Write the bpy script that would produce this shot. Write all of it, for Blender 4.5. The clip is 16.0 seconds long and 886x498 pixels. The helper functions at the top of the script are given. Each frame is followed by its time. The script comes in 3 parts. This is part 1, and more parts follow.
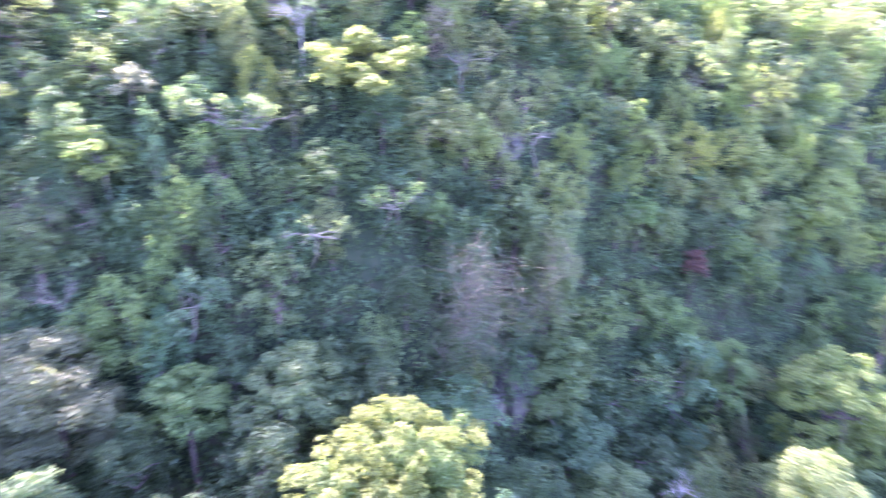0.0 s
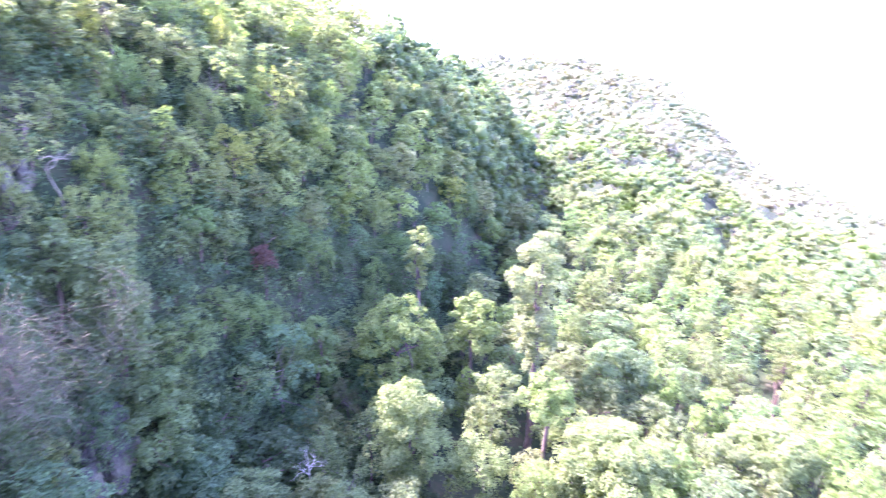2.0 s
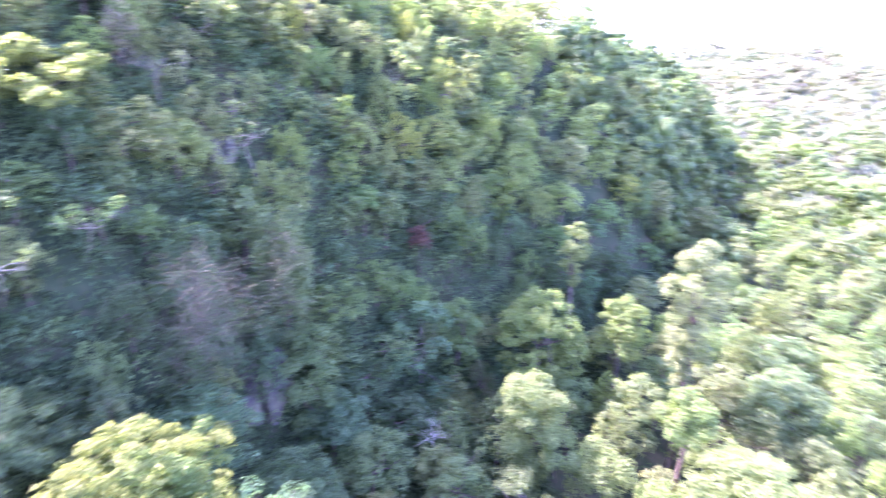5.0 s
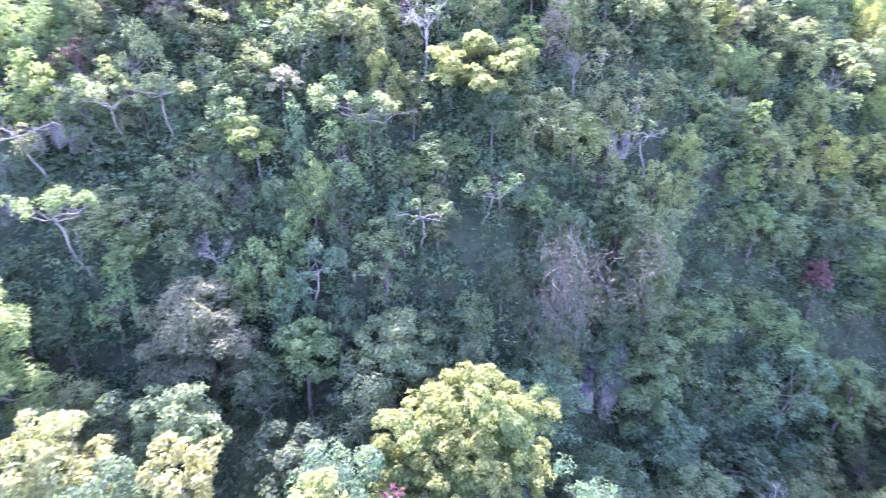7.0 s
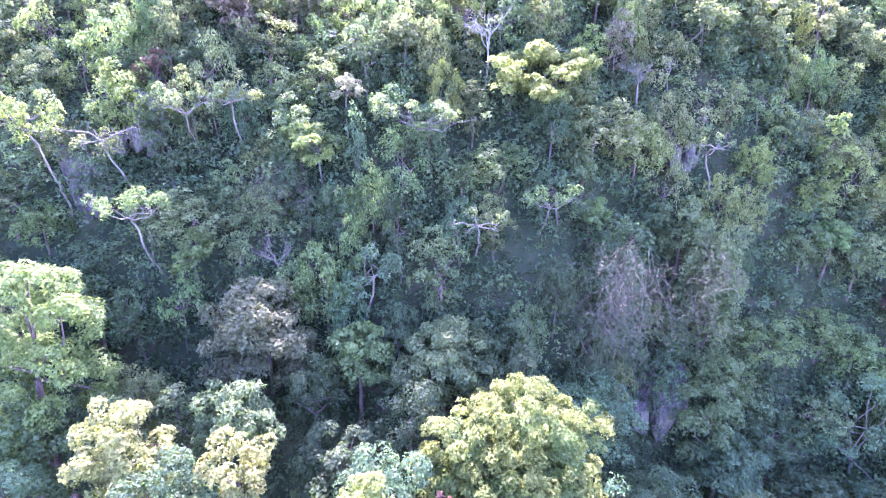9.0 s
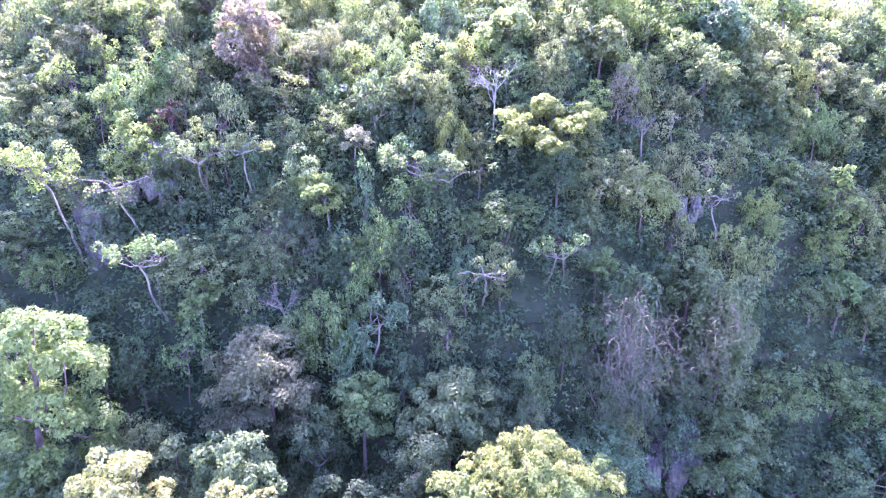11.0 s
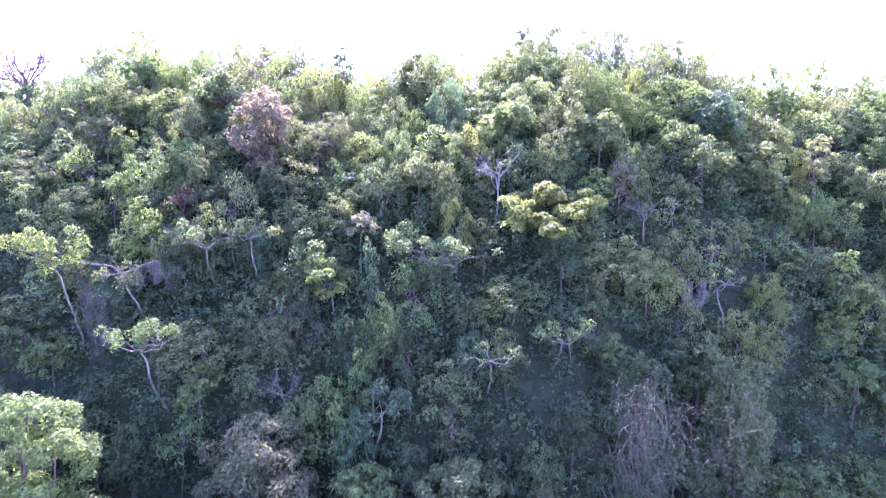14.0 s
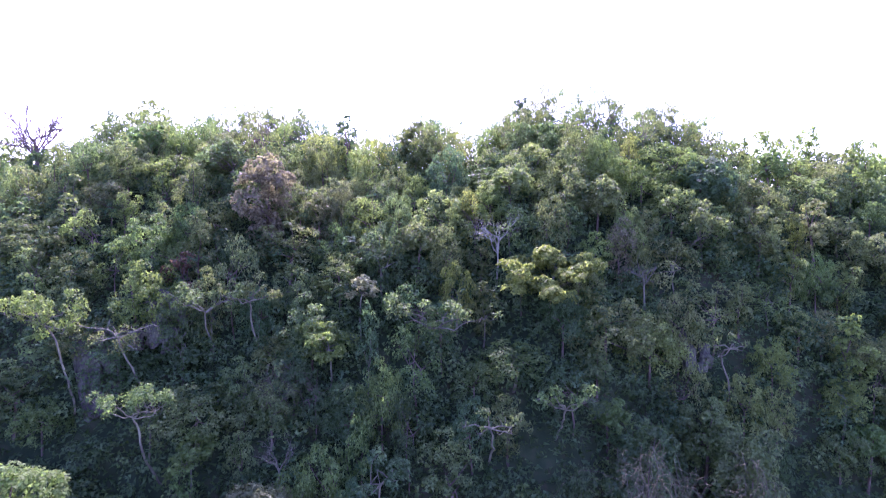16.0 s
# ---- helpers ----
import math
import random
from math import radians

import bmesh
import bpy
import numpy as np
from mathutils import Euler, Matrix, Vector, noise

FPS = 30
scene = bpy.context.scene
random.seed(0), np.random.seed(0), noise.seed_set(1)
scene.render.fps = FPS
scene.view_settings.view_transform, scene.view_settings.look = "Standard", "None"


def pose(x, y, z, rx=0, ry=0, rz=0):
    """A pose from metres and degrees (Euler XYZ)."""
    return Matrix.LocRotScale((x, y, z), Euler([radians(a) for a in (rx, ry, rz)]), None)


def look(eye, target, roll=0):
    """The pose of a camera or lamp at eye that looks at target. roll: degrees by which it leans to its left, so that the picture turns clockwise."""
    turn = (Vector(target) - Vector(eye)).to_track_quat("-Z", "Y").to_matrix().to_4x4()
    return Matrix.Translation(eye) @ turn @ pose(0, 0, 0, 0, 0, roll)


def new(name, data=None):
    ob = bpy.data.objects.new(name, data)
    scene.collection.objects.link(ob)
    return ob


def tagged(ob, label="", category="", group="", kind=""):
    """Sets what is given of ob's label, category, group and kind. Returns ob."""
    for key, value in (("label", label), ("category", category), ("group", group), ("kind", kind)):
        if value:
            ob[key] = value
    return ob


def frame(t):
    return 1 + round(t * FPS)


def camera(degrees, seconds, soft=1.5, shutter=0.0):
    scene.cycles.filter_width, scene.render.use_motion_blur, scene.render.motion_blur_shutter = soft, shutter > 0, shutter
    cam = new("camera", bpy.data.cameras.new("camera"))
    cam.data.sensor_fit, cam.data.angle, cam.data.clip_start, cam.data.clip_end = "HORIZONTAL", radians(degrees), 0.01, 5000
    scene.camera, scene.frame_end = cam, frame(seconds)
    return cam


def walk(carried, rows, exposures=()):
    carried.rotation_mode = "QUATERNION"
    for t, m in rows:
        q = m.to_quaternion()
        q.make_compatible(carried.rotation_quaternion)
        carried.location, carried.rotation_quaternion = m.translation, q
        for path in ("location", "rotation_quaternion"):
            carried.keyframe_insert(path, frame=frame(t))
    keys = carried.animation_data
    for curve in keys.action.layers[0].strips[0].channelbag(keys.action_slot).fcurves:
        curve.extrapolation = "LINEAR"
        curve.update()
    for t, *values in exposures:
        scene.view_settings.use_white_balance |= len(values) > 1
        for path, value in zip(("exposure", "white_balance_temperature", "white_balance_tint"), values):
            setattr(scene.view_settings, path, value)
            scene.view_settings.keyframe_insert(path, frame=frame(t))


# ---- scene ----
# ------------------------------------------------------------------ camera
CAM_Z = 45.0
cam = camera(74.8, 16.0, soft=1.0, shutter=0.8)


def hover(yaw, pitch, roll=0.0, x=0.0, y=0.0, z=0.0):
    return pose(x, y, CAM_Z + z, 90 + pitch, 0, yaw) @ pose(0, 0, 0, 0, 0, roll)


walk(cam, [
    (0.0, hover(-19.68, -21.57, 0.87, -1.40, 4.10, -0.45)), (0.5, hover(-31.66, -21.43, 1.32, -1.47, 4.05, -0.37)),
    (1.0, hover(-43.25, -21.03, 1.41, -1.54, 4.03, -0.33)), (1.5, hover(-54.12, -20.71, 1.47, -1.60, 4.06, -0.33)),
    (2.0, hover(-63.43, -20.33, 1.24, -1.55, 4.02, -0.48)), (2.5, hover(-65.80, -20.18, 1.15, -1.41, 3.87, -0.64)),
    (3.0, hover(-67.15, -20.16, 1.17, -1.10, 3.56, -0.73)), (3.2, hover(-67.75, -20.19, 1.15, -0.97, 3.35, -0.72)),
    (3.6, hover(-68.30, -20.28, 1.05, -0.73, 2.80, -0.63)), (4.1, hover(-64.20, -20.60, 0.85, -0.45, 1.95, -0.44)),
    (4.7, hover(-51.20, -21.20, 0.50, -0.17, 0.75, -0.17)), (5.3, hover(-36.85, -21.67, 0.18, -0.02, 0.08, -0.02)),
    (5.5, hover(-32.26, -21.69, 0.14)), (6.0, hover(-21.80, -21.73, 0.14)), (6.5, hover(-12.04, -21.75, -0.08)), (7.0, hover(-5.81, -21.78, -0.22)),
    (7.5, hover(-3.09, -21.83, -0.42)), (8.0, hover(-1.40, -21.76, -0.48)), (8.5, hover(-0.50, -21.67, -0.47)), (9.0, hover(0.0, -20.90, -0.46)),
    (10.2, hover(0.40, -17.95, -0.40)), (11.5, hover(0.85, -14.84, -0.36)), (12.0, hover(1.05, -13.57, -0.37)), (12.5, hover(1.14, -12.28, -0.37)),
    (13.0, hover(1.13, -10.82, -0.37)), (13.5, hover(1.08, -9.29, -0.36)), (14.0, hover(1.05, -7.70, -0.34)), (14.5, hover(1.01, -6.11, -0.34)),
    (15.0, hover(0.99, -4.57, -0.33)), (15.5, hover(0.99, -2.99, -0.33)), (16.0, hover(1.03, -1.44, -0.33)),
], exposures=[(0.0, 4.92, 5120, 72), (1.7, 4.92, 5120, 72), (3.0, 4.5, 5130, 70), (5.3, 4.87, 5120, 72), (9.0, 4.87, 5030, 77), (12.5, 4.42, 4980, 86), (13.5, 4.24, 4980, 84), (16.0, 2.95, 5000, 74)])

# ------------------------------------------------------------------ light
SUN_EL = 50.0
SUN_AZ = -7.0
world = bpy.data.worlds.new("sky")
scene.world = world
world.use_nodes = True
wn = world.node_tree
sky = wn.nodes.new("ShaderNodeTexSky")
sky.sky_type = "NISHITA"
sky.sun_disc = False
sky.sun_elevation = radians(SUN_EL)
sky.sun_rotation = radians(SUN_AZ)
sky.dust_density = 3.0
sky.air_density = 1.0
sky.ozone_density = 1.0
wn.links.new(sky.outputs[0], wn.nodes["Background"].inputs[0])
wn.nodes["Background"].inputs[1].default_value = 0.136

sun = new("sun", bpy.data.lights.new("sun", "SUN"))
sun.data.energy = 2.95
sun.data.angle = radians(1.5)
sun.data.color = (1.0, 0.86, 0.62)
flat_way = 300 * math.cos(radians(SUN_EL))
sun.matrix_world = look((flat_way * math.sin(radians(SUN_AZ)), flat_way * math.cos(radians(SUN_AZ)), 300 * math.sin(radians(SUN_EL))), (0, 0, 0))


# ------------------------------------------------------------------ materials
def node(tree, kind, **values):
    n = tree.nodes.new(kind)
    for key, value in values.items():
        n.inputs[key.replace("_", " ")].default_value = value
    return n


def ramp(tree, fac, stops):
    n = tree.nodes.new("ShaderNodeValToRGB")
    while len(n.color_ramp.elements) < len(stops):
        n.color_ramp.elements.new(0.5)
    for e, (p, c) in zip(n.color_ramp.elements, stops):
        e.position, e.color = p, (*c, 1)
    tree.links.new(fac, n.inputs[0])
    return n.outputs[0]


def foliage(name, base, second, spread=0.38, through_light=0.61):
    """Leaves: a colour that drifts from tree to tree, from bough to bough and from leaf to leaf."""
    base, second = ([c + (sum(col) / 3 - c) * 0.03 for c in col] for col in (base, second))
    m = bpy.data.materials.new(name)
    m.use_nodes = True
    t = m.node_tree
    link = t.links.new
    out, bsdf = t.nodes["Material Output"], t.nodes["Principled BSDF"]
    info = t.nodes.new("ShaderNodeObjectInfo")
    geo = t.nodes.new("ShaderNodeNewGeometry")
    noise_tex = node(t, "ShaderNodeTexNoise", Scale=0.45, Detail=3.0)
    link(geo.outputs["Position"], noise_tex.inputs["Vector"])
    mix = t.nodes.new("ShaderNodeMix")
    mix.data_type = "RGBA"
    mix.inputs[6].default_value, mix.inputs[7].default_value = (*base, 1), (*second, 1)
    add = t.nodes.new("ShaderNodeMath")
    add.operation = "MULTIPLY_ADD"
    link(info.outputs["Random"], add.inputs[0])
    add.inputs[1].default_value = 0.5
    link(noise_tex.outputs[0], add.inputs[2])
    sub = t.nodes.new("ShaderNodeMath")
    sub.operation = "SUBTRACT"
    sub.use_clamp = True
    link(add.outputs[0], sub.inputs[0])
    sub.inputs[1].default_value = 0.3
    link(sub.outputs[0], mix.inputs[0])
    hsv = t.nodes.new("ShaderNodeHueSaturation")
    link(mix.outputs[2], hsv.inputs["Color"])
    val = t.nodes.new("ShaderNodeMapRange")
    link(geo.outputs["Random Per Island"], val.inputs[0])
    val.inputs[3].default_value, val.inputs[4].default_value = 1 - spread, 1 + spread
    link(val.outputs[0], hsv.inputs["Value"])
    hue = t.nodes.new("ShaderNodeMapRange")
    link(info.outputs["Random"], hue.inputs[0])
    hue.inputs[3].default_value, hue.inputs[4].default_value = 0.485, 0.512
    link(hue.outputs[0], hsv.inputs["Hue"])
    link(hsv.outputs[0], bsdf.inputs["Base Color"])
    bsdf.inputs["Roughness"].default_value = 0.6
    bsdf.inputs["Specular IOR Level"].default_value = 0.15
    tr = t.nodes.new("ShaderNodeBsdfTranslucent")
    warm = t.nodes.new("ShaderNodeMix")
    warm.data_type, warm.blend_type = "RGBA", "MULTIPLY"
    warm.inputs[0].default_value = 1.0
    warm.inputs[7].default_value = (1.3, 1.36, 0.76, 1)
    link(hsv.outputs[0], warm.inputs[6])
    link(warm.outputs[2], tr.inputs[0])
    both = t.nodes.new("ShaderNodeMixShader")
    both.inputs[0].default_value = through_light
    link(bsdf.outputs[0], both.inputs[1])
    link(tr.outputs[0], both.inputs[2])
    link(both.outputs[0], out.inputs[0])
    return m


def rough_stuff(name, stops, scale, bump, roughness=0.9, detail=6.0, stretch=(1, 1, 1)):
    """Bark, rock and soil: noise at two scales, with relief."""
    m = bpy.data.materials.new(name)
    m.use_nodes = True
    t = m.node_tree
    link = t.links.new
    bsdf = t.nodes["Principled BSDF"]
    coord = t.nodes.new("ShaderNodeTexCoord")
    mapping = t.nodes.new("ShaderNodeMapping")
    mapping.inputs["Scale"].default_value = stretch
    link(coord.outputs["Object"], mapping.inputs[0])
    big = node(t, "ShaderNodeTexNoise", Scale=scale, Detail=detail, Roughness=0.65)
    small = node(t, "ShaderNodeTexNoise", Scale=scale * 7, Detail=4.0)
    link(mapping.outputs[0], big.inputs["Vector"])
    link(mapping.outputs[0], small.inputs["Vector"])
    mid = t.nodes.new("ShaderNodeMath")
    mid.operation = "MULTIPLY_ADD"
    link(small.outputs[0], mid.inputs[0])
    mid.inputs[1].default_value = 0.35
    link(big.outputs[0], mid.inputs[2])
    off = t.nodes.new("ShaderNodeMath")
    off.operation = "SUBTRACT"
    link(mid.outputs[0], off.inputs[0])
    off.inputs[1].default_value = 0.17
    link(ramp(t, off.outputs[0], stops), bsdf.inputs["Base Color"])
    bsdf.inputs["Roughness"].default_value = roughness
    bsdf.inputs["Specular IOR Level"].default_value = 0.08
    b = node(t, "ShaderNodeBump", Strength=bump, Distance=0.1 if bump < 1 else 0.5)
    link(off.outputs[0], b.inputs["Height"])
    link(b.outputs[0], bsdf.inputs["Normal"])
    return m


LEAF = {
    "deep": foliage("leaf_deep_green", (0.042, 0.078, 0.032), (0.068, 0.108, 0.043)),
    "mid": foliage("leaf_mid_green", (0.074, 0.122, 0.044), (0.112, 0.158, 0.056)),
    "teal": foliage("leaf_blue_green", (0.056, 0.11, 0.05), (0.082, 0.14, 0.06)),
    "olive": foliage("leaf_olive", (0.088, 0.126, 0.042), (0.134, 0.162, 0.056)),
    "fresh": foliage("leaf_fresh_green", (0.074, 0.13, 0.038), (0.114, 0.176, 0.052)),
    "lime": foliage("leaf_lime", (0.092, 0.152, 0.035), (0.150, 0.196, 0.052)),
    "gold": foliage("leaf_gold_green", (0.122, 0.168, 0.032), (0.188, 0.212, 0.052)),
    "yellow": foliage("leaf_yellow_olive", (0.095, 0.122, 0.022), (0.158, 0.17, 0.036)),
    "pale": foliage("leaf_pale_green", (0.106, 0.157, 0.046), (0.160, 0.206, 0.064)),
    "amber": foliage("leaf_amber", (0.138, 0.162, 0.045), (0.195, 0.206, 0.060)),
    "tan": foliage("leaf_tan", (0.118, 0.152, 0.056), (0.160, 0.182, 0.070)),
    "brown": foliage("leaf_dull_brown", (0.120, 0.116, 0.070), (0.165, 0.155, 0.098)),
    "red": foliage("leaf_rust_red", (0.085, 0.035, 0.030), (0.085, 0.062, 0.040)),
    "cream": foliage("leaf_cream", (0.22, 0.24, 0.12), (0.33, 0.34, 0.20)),
    # Haze over the far slope is put into these greyer, paler leaf colours.
    "hazed_mid": foliage("leaf_hazed_green", (0.088, 0.124, 0.064), (0.126, 0.16, 0.082)),
    "hazed_olive": foliage("leaf_hazed_olive", (0.122, 0.14, 0.074), (0.168, 0.174, 0.098)),
    "hazed_pale": foliage("leaf_hazed_pale", (0.152, 0.17, 0.096), (0.205, 0.208, 0.124)),
    "hazed_brown": foliage("leaf_hazed_brown", (0.138, 0.138, 0.09), (0.182, 0.172, 0.12)),
    "grey": foliage("leaf_grey_green", (0.070, 0.098, 0.040), (0.118, 0.128, 0.060)),
    "blossom": foliage("leaf_yellow_blossom", (0.092, 0.134, 0.022), (0.190, 0.212, 0.055), 0.42),
}
BARK = {
    "brown": rough_stuff("bark_brown", [(0.3, (0.045, 0.033, 0.024)), (0.7, (0.15, 0.12, 0.09))], 3.0, 0.7, stretch=(1, 1, 0.25)),
    "pale": rough_stuff("bark_pale", [(0.3, (0.065, 0.058, 0.048)), (0.7, (0.148, 0.155, 0.092))], 3.0, 0.5, stretch=(1, 1, 0.3)),
    "white": rough_stuff("wood_bleached", [(0.3, (0.17, 0.155, 0.125)), (0.7, (0.30, 0.305, 0.20))], 3.0, 0.4, stretch=(1, 1, 0.3)),
    "stem": rough_stuff("climber_stem", [(0.3, (0.038, 0.038, 0.022)), (0.7, (0.094, 0.092, 0.054))], 3.0, 0.4),
    "grey": rough_stuff("wood_weathered", [(0.3, (0.075, 0.066, 0.052)), (0.7, (0.122, 0.127, 0.078))], 3.0, 0.4, stretch=(1, 1, 0.3)),
}
ROCK = rough_stuff("limestone", [(0.3, (0.02, 0.02, 0.016)), (0.44, (0.06, 0.057, 0.046)), (0.6, (0.088, 0.096, 0.060)), (0.78, (0.158, 0.166, 0.104))],
                   1.1, 1.0, stretch=(1, 1, 0.55))
SOIL = rough_stuff("leaf_litter", [(0.3, (0.010, 0.018, 0.008)), (0.5, (0.022, 0.034, 0.014)), (0.75, (0.050, 0.046, 0.026))], 0.25, 0.8)


# ------------------------------------------------------------------ lie of the land
def canopy_hill(x, y):
    """Height of the treetops over the steep hill, against the camera's height."""
    top = np.interp(x, (-60, -52, -46, -42, -37, -28, -20, -16, -11, -7, -3, 2, 4, 8.5, 14, 24, 27.5, 34.4, 43, 53, 87, 99, 112, 145, 180, 260, 400, 800),
                    (10.8, 10.8, 10.6, 13.9, 15.3, 14.8, 14.8, 13.2, 11.3, 13.4, 14.1, 11.8, 14.0, 16.0, 16.3, 15.7, 14.2, 11.5, 11.4, 8.3, 4.8, 3.0, -0.4, -5.2, -30, -70, -200, -420))
    foot = np.interp(x, (-20, 9, 17, 50, 90, 130, 260, 400, 800), (-20, -21, -32, -36, -37, -60, -150, -260, -420))
    at = np.interp(x, (0, 40), (34, 38))
    f = np.clip((y - at) / (72 - at), 0, 1)
    up = foot + (top - foot) * (f + 0.20 * np.sin(np.pi * f))
    return up - 0.55 * np.clip(y - 72, 0, None)


def canopy_valley(x, y):
    """Height of the treetops over the long sunny spur, against the camera's height."""
    d, az = np.hypot(x, y), np.degrees(np.arctan2(x, y))
    dip = np.interp(az, (33, 58, 65, 71.5, 77.3, 82.4, 87.2, 90.1, 97.2, 104.2, 118), (6, 1.7, 1.9, 1.6, 2.1, 3.2, 6.4, 9.6, 11.7, 13.1, 15))
    end = -420 * np.tan(np.radians(dip))
    z = -36 + (end + 36) * np.clip((d - 90) / 330, 0, 1)
    return z - 0.5 * np.clip(d - 420, 0, None)


def canopy(x, y):
    return np.maximum(canopy_hill(x, y), canopy_valley(x, y)) + CAM_Z


def ground_z(x, y):
    x, y = np.asarray(x, float), np.asarray(y, float)
    rough = 0.6 * np.sin(x * 0.31 + 1.3 * np.sin(y * 0.23)) + 0.4 * np.sin(y * 0.43 + x * 0.17)
    hill = canopy_hill(x, y) - np.interp(y, (28, 40), (12, 5.6))
    return np.maximum(np.maximum(hill, canopy_valley(x, y) - 12.0) + CAM_Z + rough, -330.0)


# ------------------------------------------------------------------ mesh helpers
def mesh_from(name, verts, quads=None, tris=None, material=None, smooth=False):
    me = bpy.data.meshes.new(name)
    verts = np.asarray(verts, np.float32).reshape(-1, 3)
    quads = np.zeros((0, 4), np.int32) if quads is None else np.asarray(quads, np.int32).reshape(-1, 4)
    tris = np.zeros((0, 3), np.int32) if tris is None else np.asarray(tris, np.int32).reshape(-1, 3)
    me.vertices.add(len(verts))
    me.vertices.foreach_set("co", verts.ravel())
    loops = np.concatenate([quads.ravel(), tris.ravel()])
    me.loops.add(len(loops))
    me.loops.foreach_set("vertex_index", loops)
    total = np.concatenate([np.full(len(quads), 4, np.int32), np.full(len(tris), 3, np.int32)])
    me.polygons.add(len(total))
    me.polygons.foreach_set("loop_start", np.concatenate([[0], np.cumsum(total)[:-1]]).astype(np.int32))
    me.polygons.foreach_set("loop_total", total)
    if smooth:
        me.polygons.foreach_set("use_smooth", np.ones(len(total), bool))
    me.update(calc_edges=True)
    me.validate()
    if material:
        me.materials.append(material)
    return me


def unit(a):
    return a / np.maximum(np.linalg.norm(a, axis=-1, keepdims=True), 1e-9)


def leaf_quads(pos, normal, length, width, rng, simple=False):
    """One folded leaf spray at each place. Verts and quads."""
    n = len(pos)
    t = unit(np.cross(normal, rng.normal(size=(n, 3))))
    b = np.cross(normal, t)
    length = length * rng.uniform(0.65, 1.35, (n, 1))
    width = width * rng.uniform(0.7, 1.3, (n, 1))
    lift = normal * width * 0.28
    if simple:
        v = np.stack([pos - t * length * 0.45 - b * width * 0.55, pos - t * length * 0.45 + b * width * 0.55, pos + t * length * 0.55], 1)
        return v.reshape(-1, 3), np.arange(3 * n).reshape(-1, 3)
    v = np.stack([pos - t * length / 2, pos + b * width / 2 + lift, pos + t * length / 2, pos - b * width / 2 + lift], 1)
    return v.reshape(-1, 3), np.arange(4 * n).reshape(-1, 4)


ICO_V, ICO_F = None, None


def ico():
    global ICO_V, ICO_F
    if ICO_V is None:
        bm = bmesh.new()
        bmesh.ops.create_icosphere(bm, subdivisions=1, radius=1.0)
        ICO_V = np.array([v.co[:] for v in bm.verts])
        ICO_F = np.array([[v.index for v in f.verts] for f in bm.faces])
        bm.free()
    return ICO_V, ICO_F


def lobes_mesh(name, centres, radii, leaf, density, rng, core=0.72, flat=0.8, droop=0.0, simple=False, cull=False, facing=0.7):
    """A crown: many clumps, each a ragged shell of leaf sprays round a darker, knobbly heart."""
    verts, quads, tris, base = [], [], [], 0
    iv, iface = ico()
    for c, r in zip(centres, radii):
        if core > 0:
            knob = iv * (r * core * rng.uniform(0.75, 1.1, (len(iv), 1))) * (1, 1, flat)
            verts.append(knob + c)
            tris.append(iface + base)
            base += len(iv)
        n = max(8, int(density * 12.6 * r * r / (leaf * leaf * (0.34 if simple else 0.31))))
        sub = unit(rng.normal(size=(9, 3)) + (0, 0, 0.5))
        pick = rng.integers(0, 9, n)
        d = unit(rng.normal(size=(n, 3)) + sub[pick] * 0.55)
        low = d[:, 2] < -0.2
        d[low, 2] *= np.where(rng.random(low.sum()) < 0.7, -1, 1)
        rad = r * 0.44 * (0.75 + 0.4 * np.sqrt(rng.random((n, 1))))
        p = c + (sub[pick] * r * rng.uniform(0.6, 0.72) + d * rad) * (1, 1, flat)
        p[:, 2] -= droop * rng.random(n) ** 2 * r
        if cull:
            gap = np.linalg.norm((p[:, None] - centres[None]) / (1, 1, flat), axis=2) / radii[None]
            inside = (gap < 0.55).any(1)
            p, d = p[~inside], d[~inside]
            n = len(p)
            if n == 0:
                continue
        nn = unit(d * facing + np.array((0, 0, 0.42)) + rng.normal(size=(n, 3)) * 0.36)
        v, q = leaf_quads(p, nn, leaf, leaf * 0.62, rng, simple)
        verts.append(v)
        (tris if simple else quads).append(q + base)
        base += len(v)
    return (np.concatenate(verts), np.concatenate(quads) if quads else None, np.concatenate(tris) if tris else None)


def tube(points, radii, sides=6):
    """A tapered limb along a bent line."""
    points, radii = np.asarray(points, float), np.asarray(radii, float)
    way = unit(np.gradient(points, axis=0))
    side = unit(np.cross(way, np.array((0.31, 0.87, 0.38))))
    other = np.cross(way, side)
    a = np.linspace(0, 2 * np.pi, sides, endpoint=False)
    ring = (np.cos(a)[None, :, None] * side[:, None] + np.sin(a)[None, :, None] * other[:, None]) * radii[:, None, None] + points[:, None]
    n = len(points)
    q = []
    for i in range(n - 1):
        for j in range(sides):
            k = (j + 1) % sides
            q.append((i * sides + j, i * sides + k, (i + 1) * sides + k, (i + 1) * sides + j))
    return ring.reshape(-1, 3), np.array(q)


def bent(a, b, rng, bend=0.12, n=6):
    """A crooked line from a to b."""
    a, b = np.asarray(a, float), np.asarray(b, float)
    s = np.linspace(0, 1, n)[:, None]
    size = np.linalg.norm(b - a)
    wob = np.cumsum(rng.normal(size=(n, 3)), 0) * bend * size / n
    wob -= wob[0] + (wob[-1] - wob[0]) * s
    line = a + (b - a) * s + wob
    if n > 6:
        line[1:-1] = (line[:-2] + 2 * line[1:-1] + line[2:]) / 4
    return line


def joined(pieces):
    v, q, base = [], [], 0
    for a, b in pieces:
        v.append(a)
        q.append(b + base)
        base += len(a)
    return np.concatenate(v), np.concatenate(q)


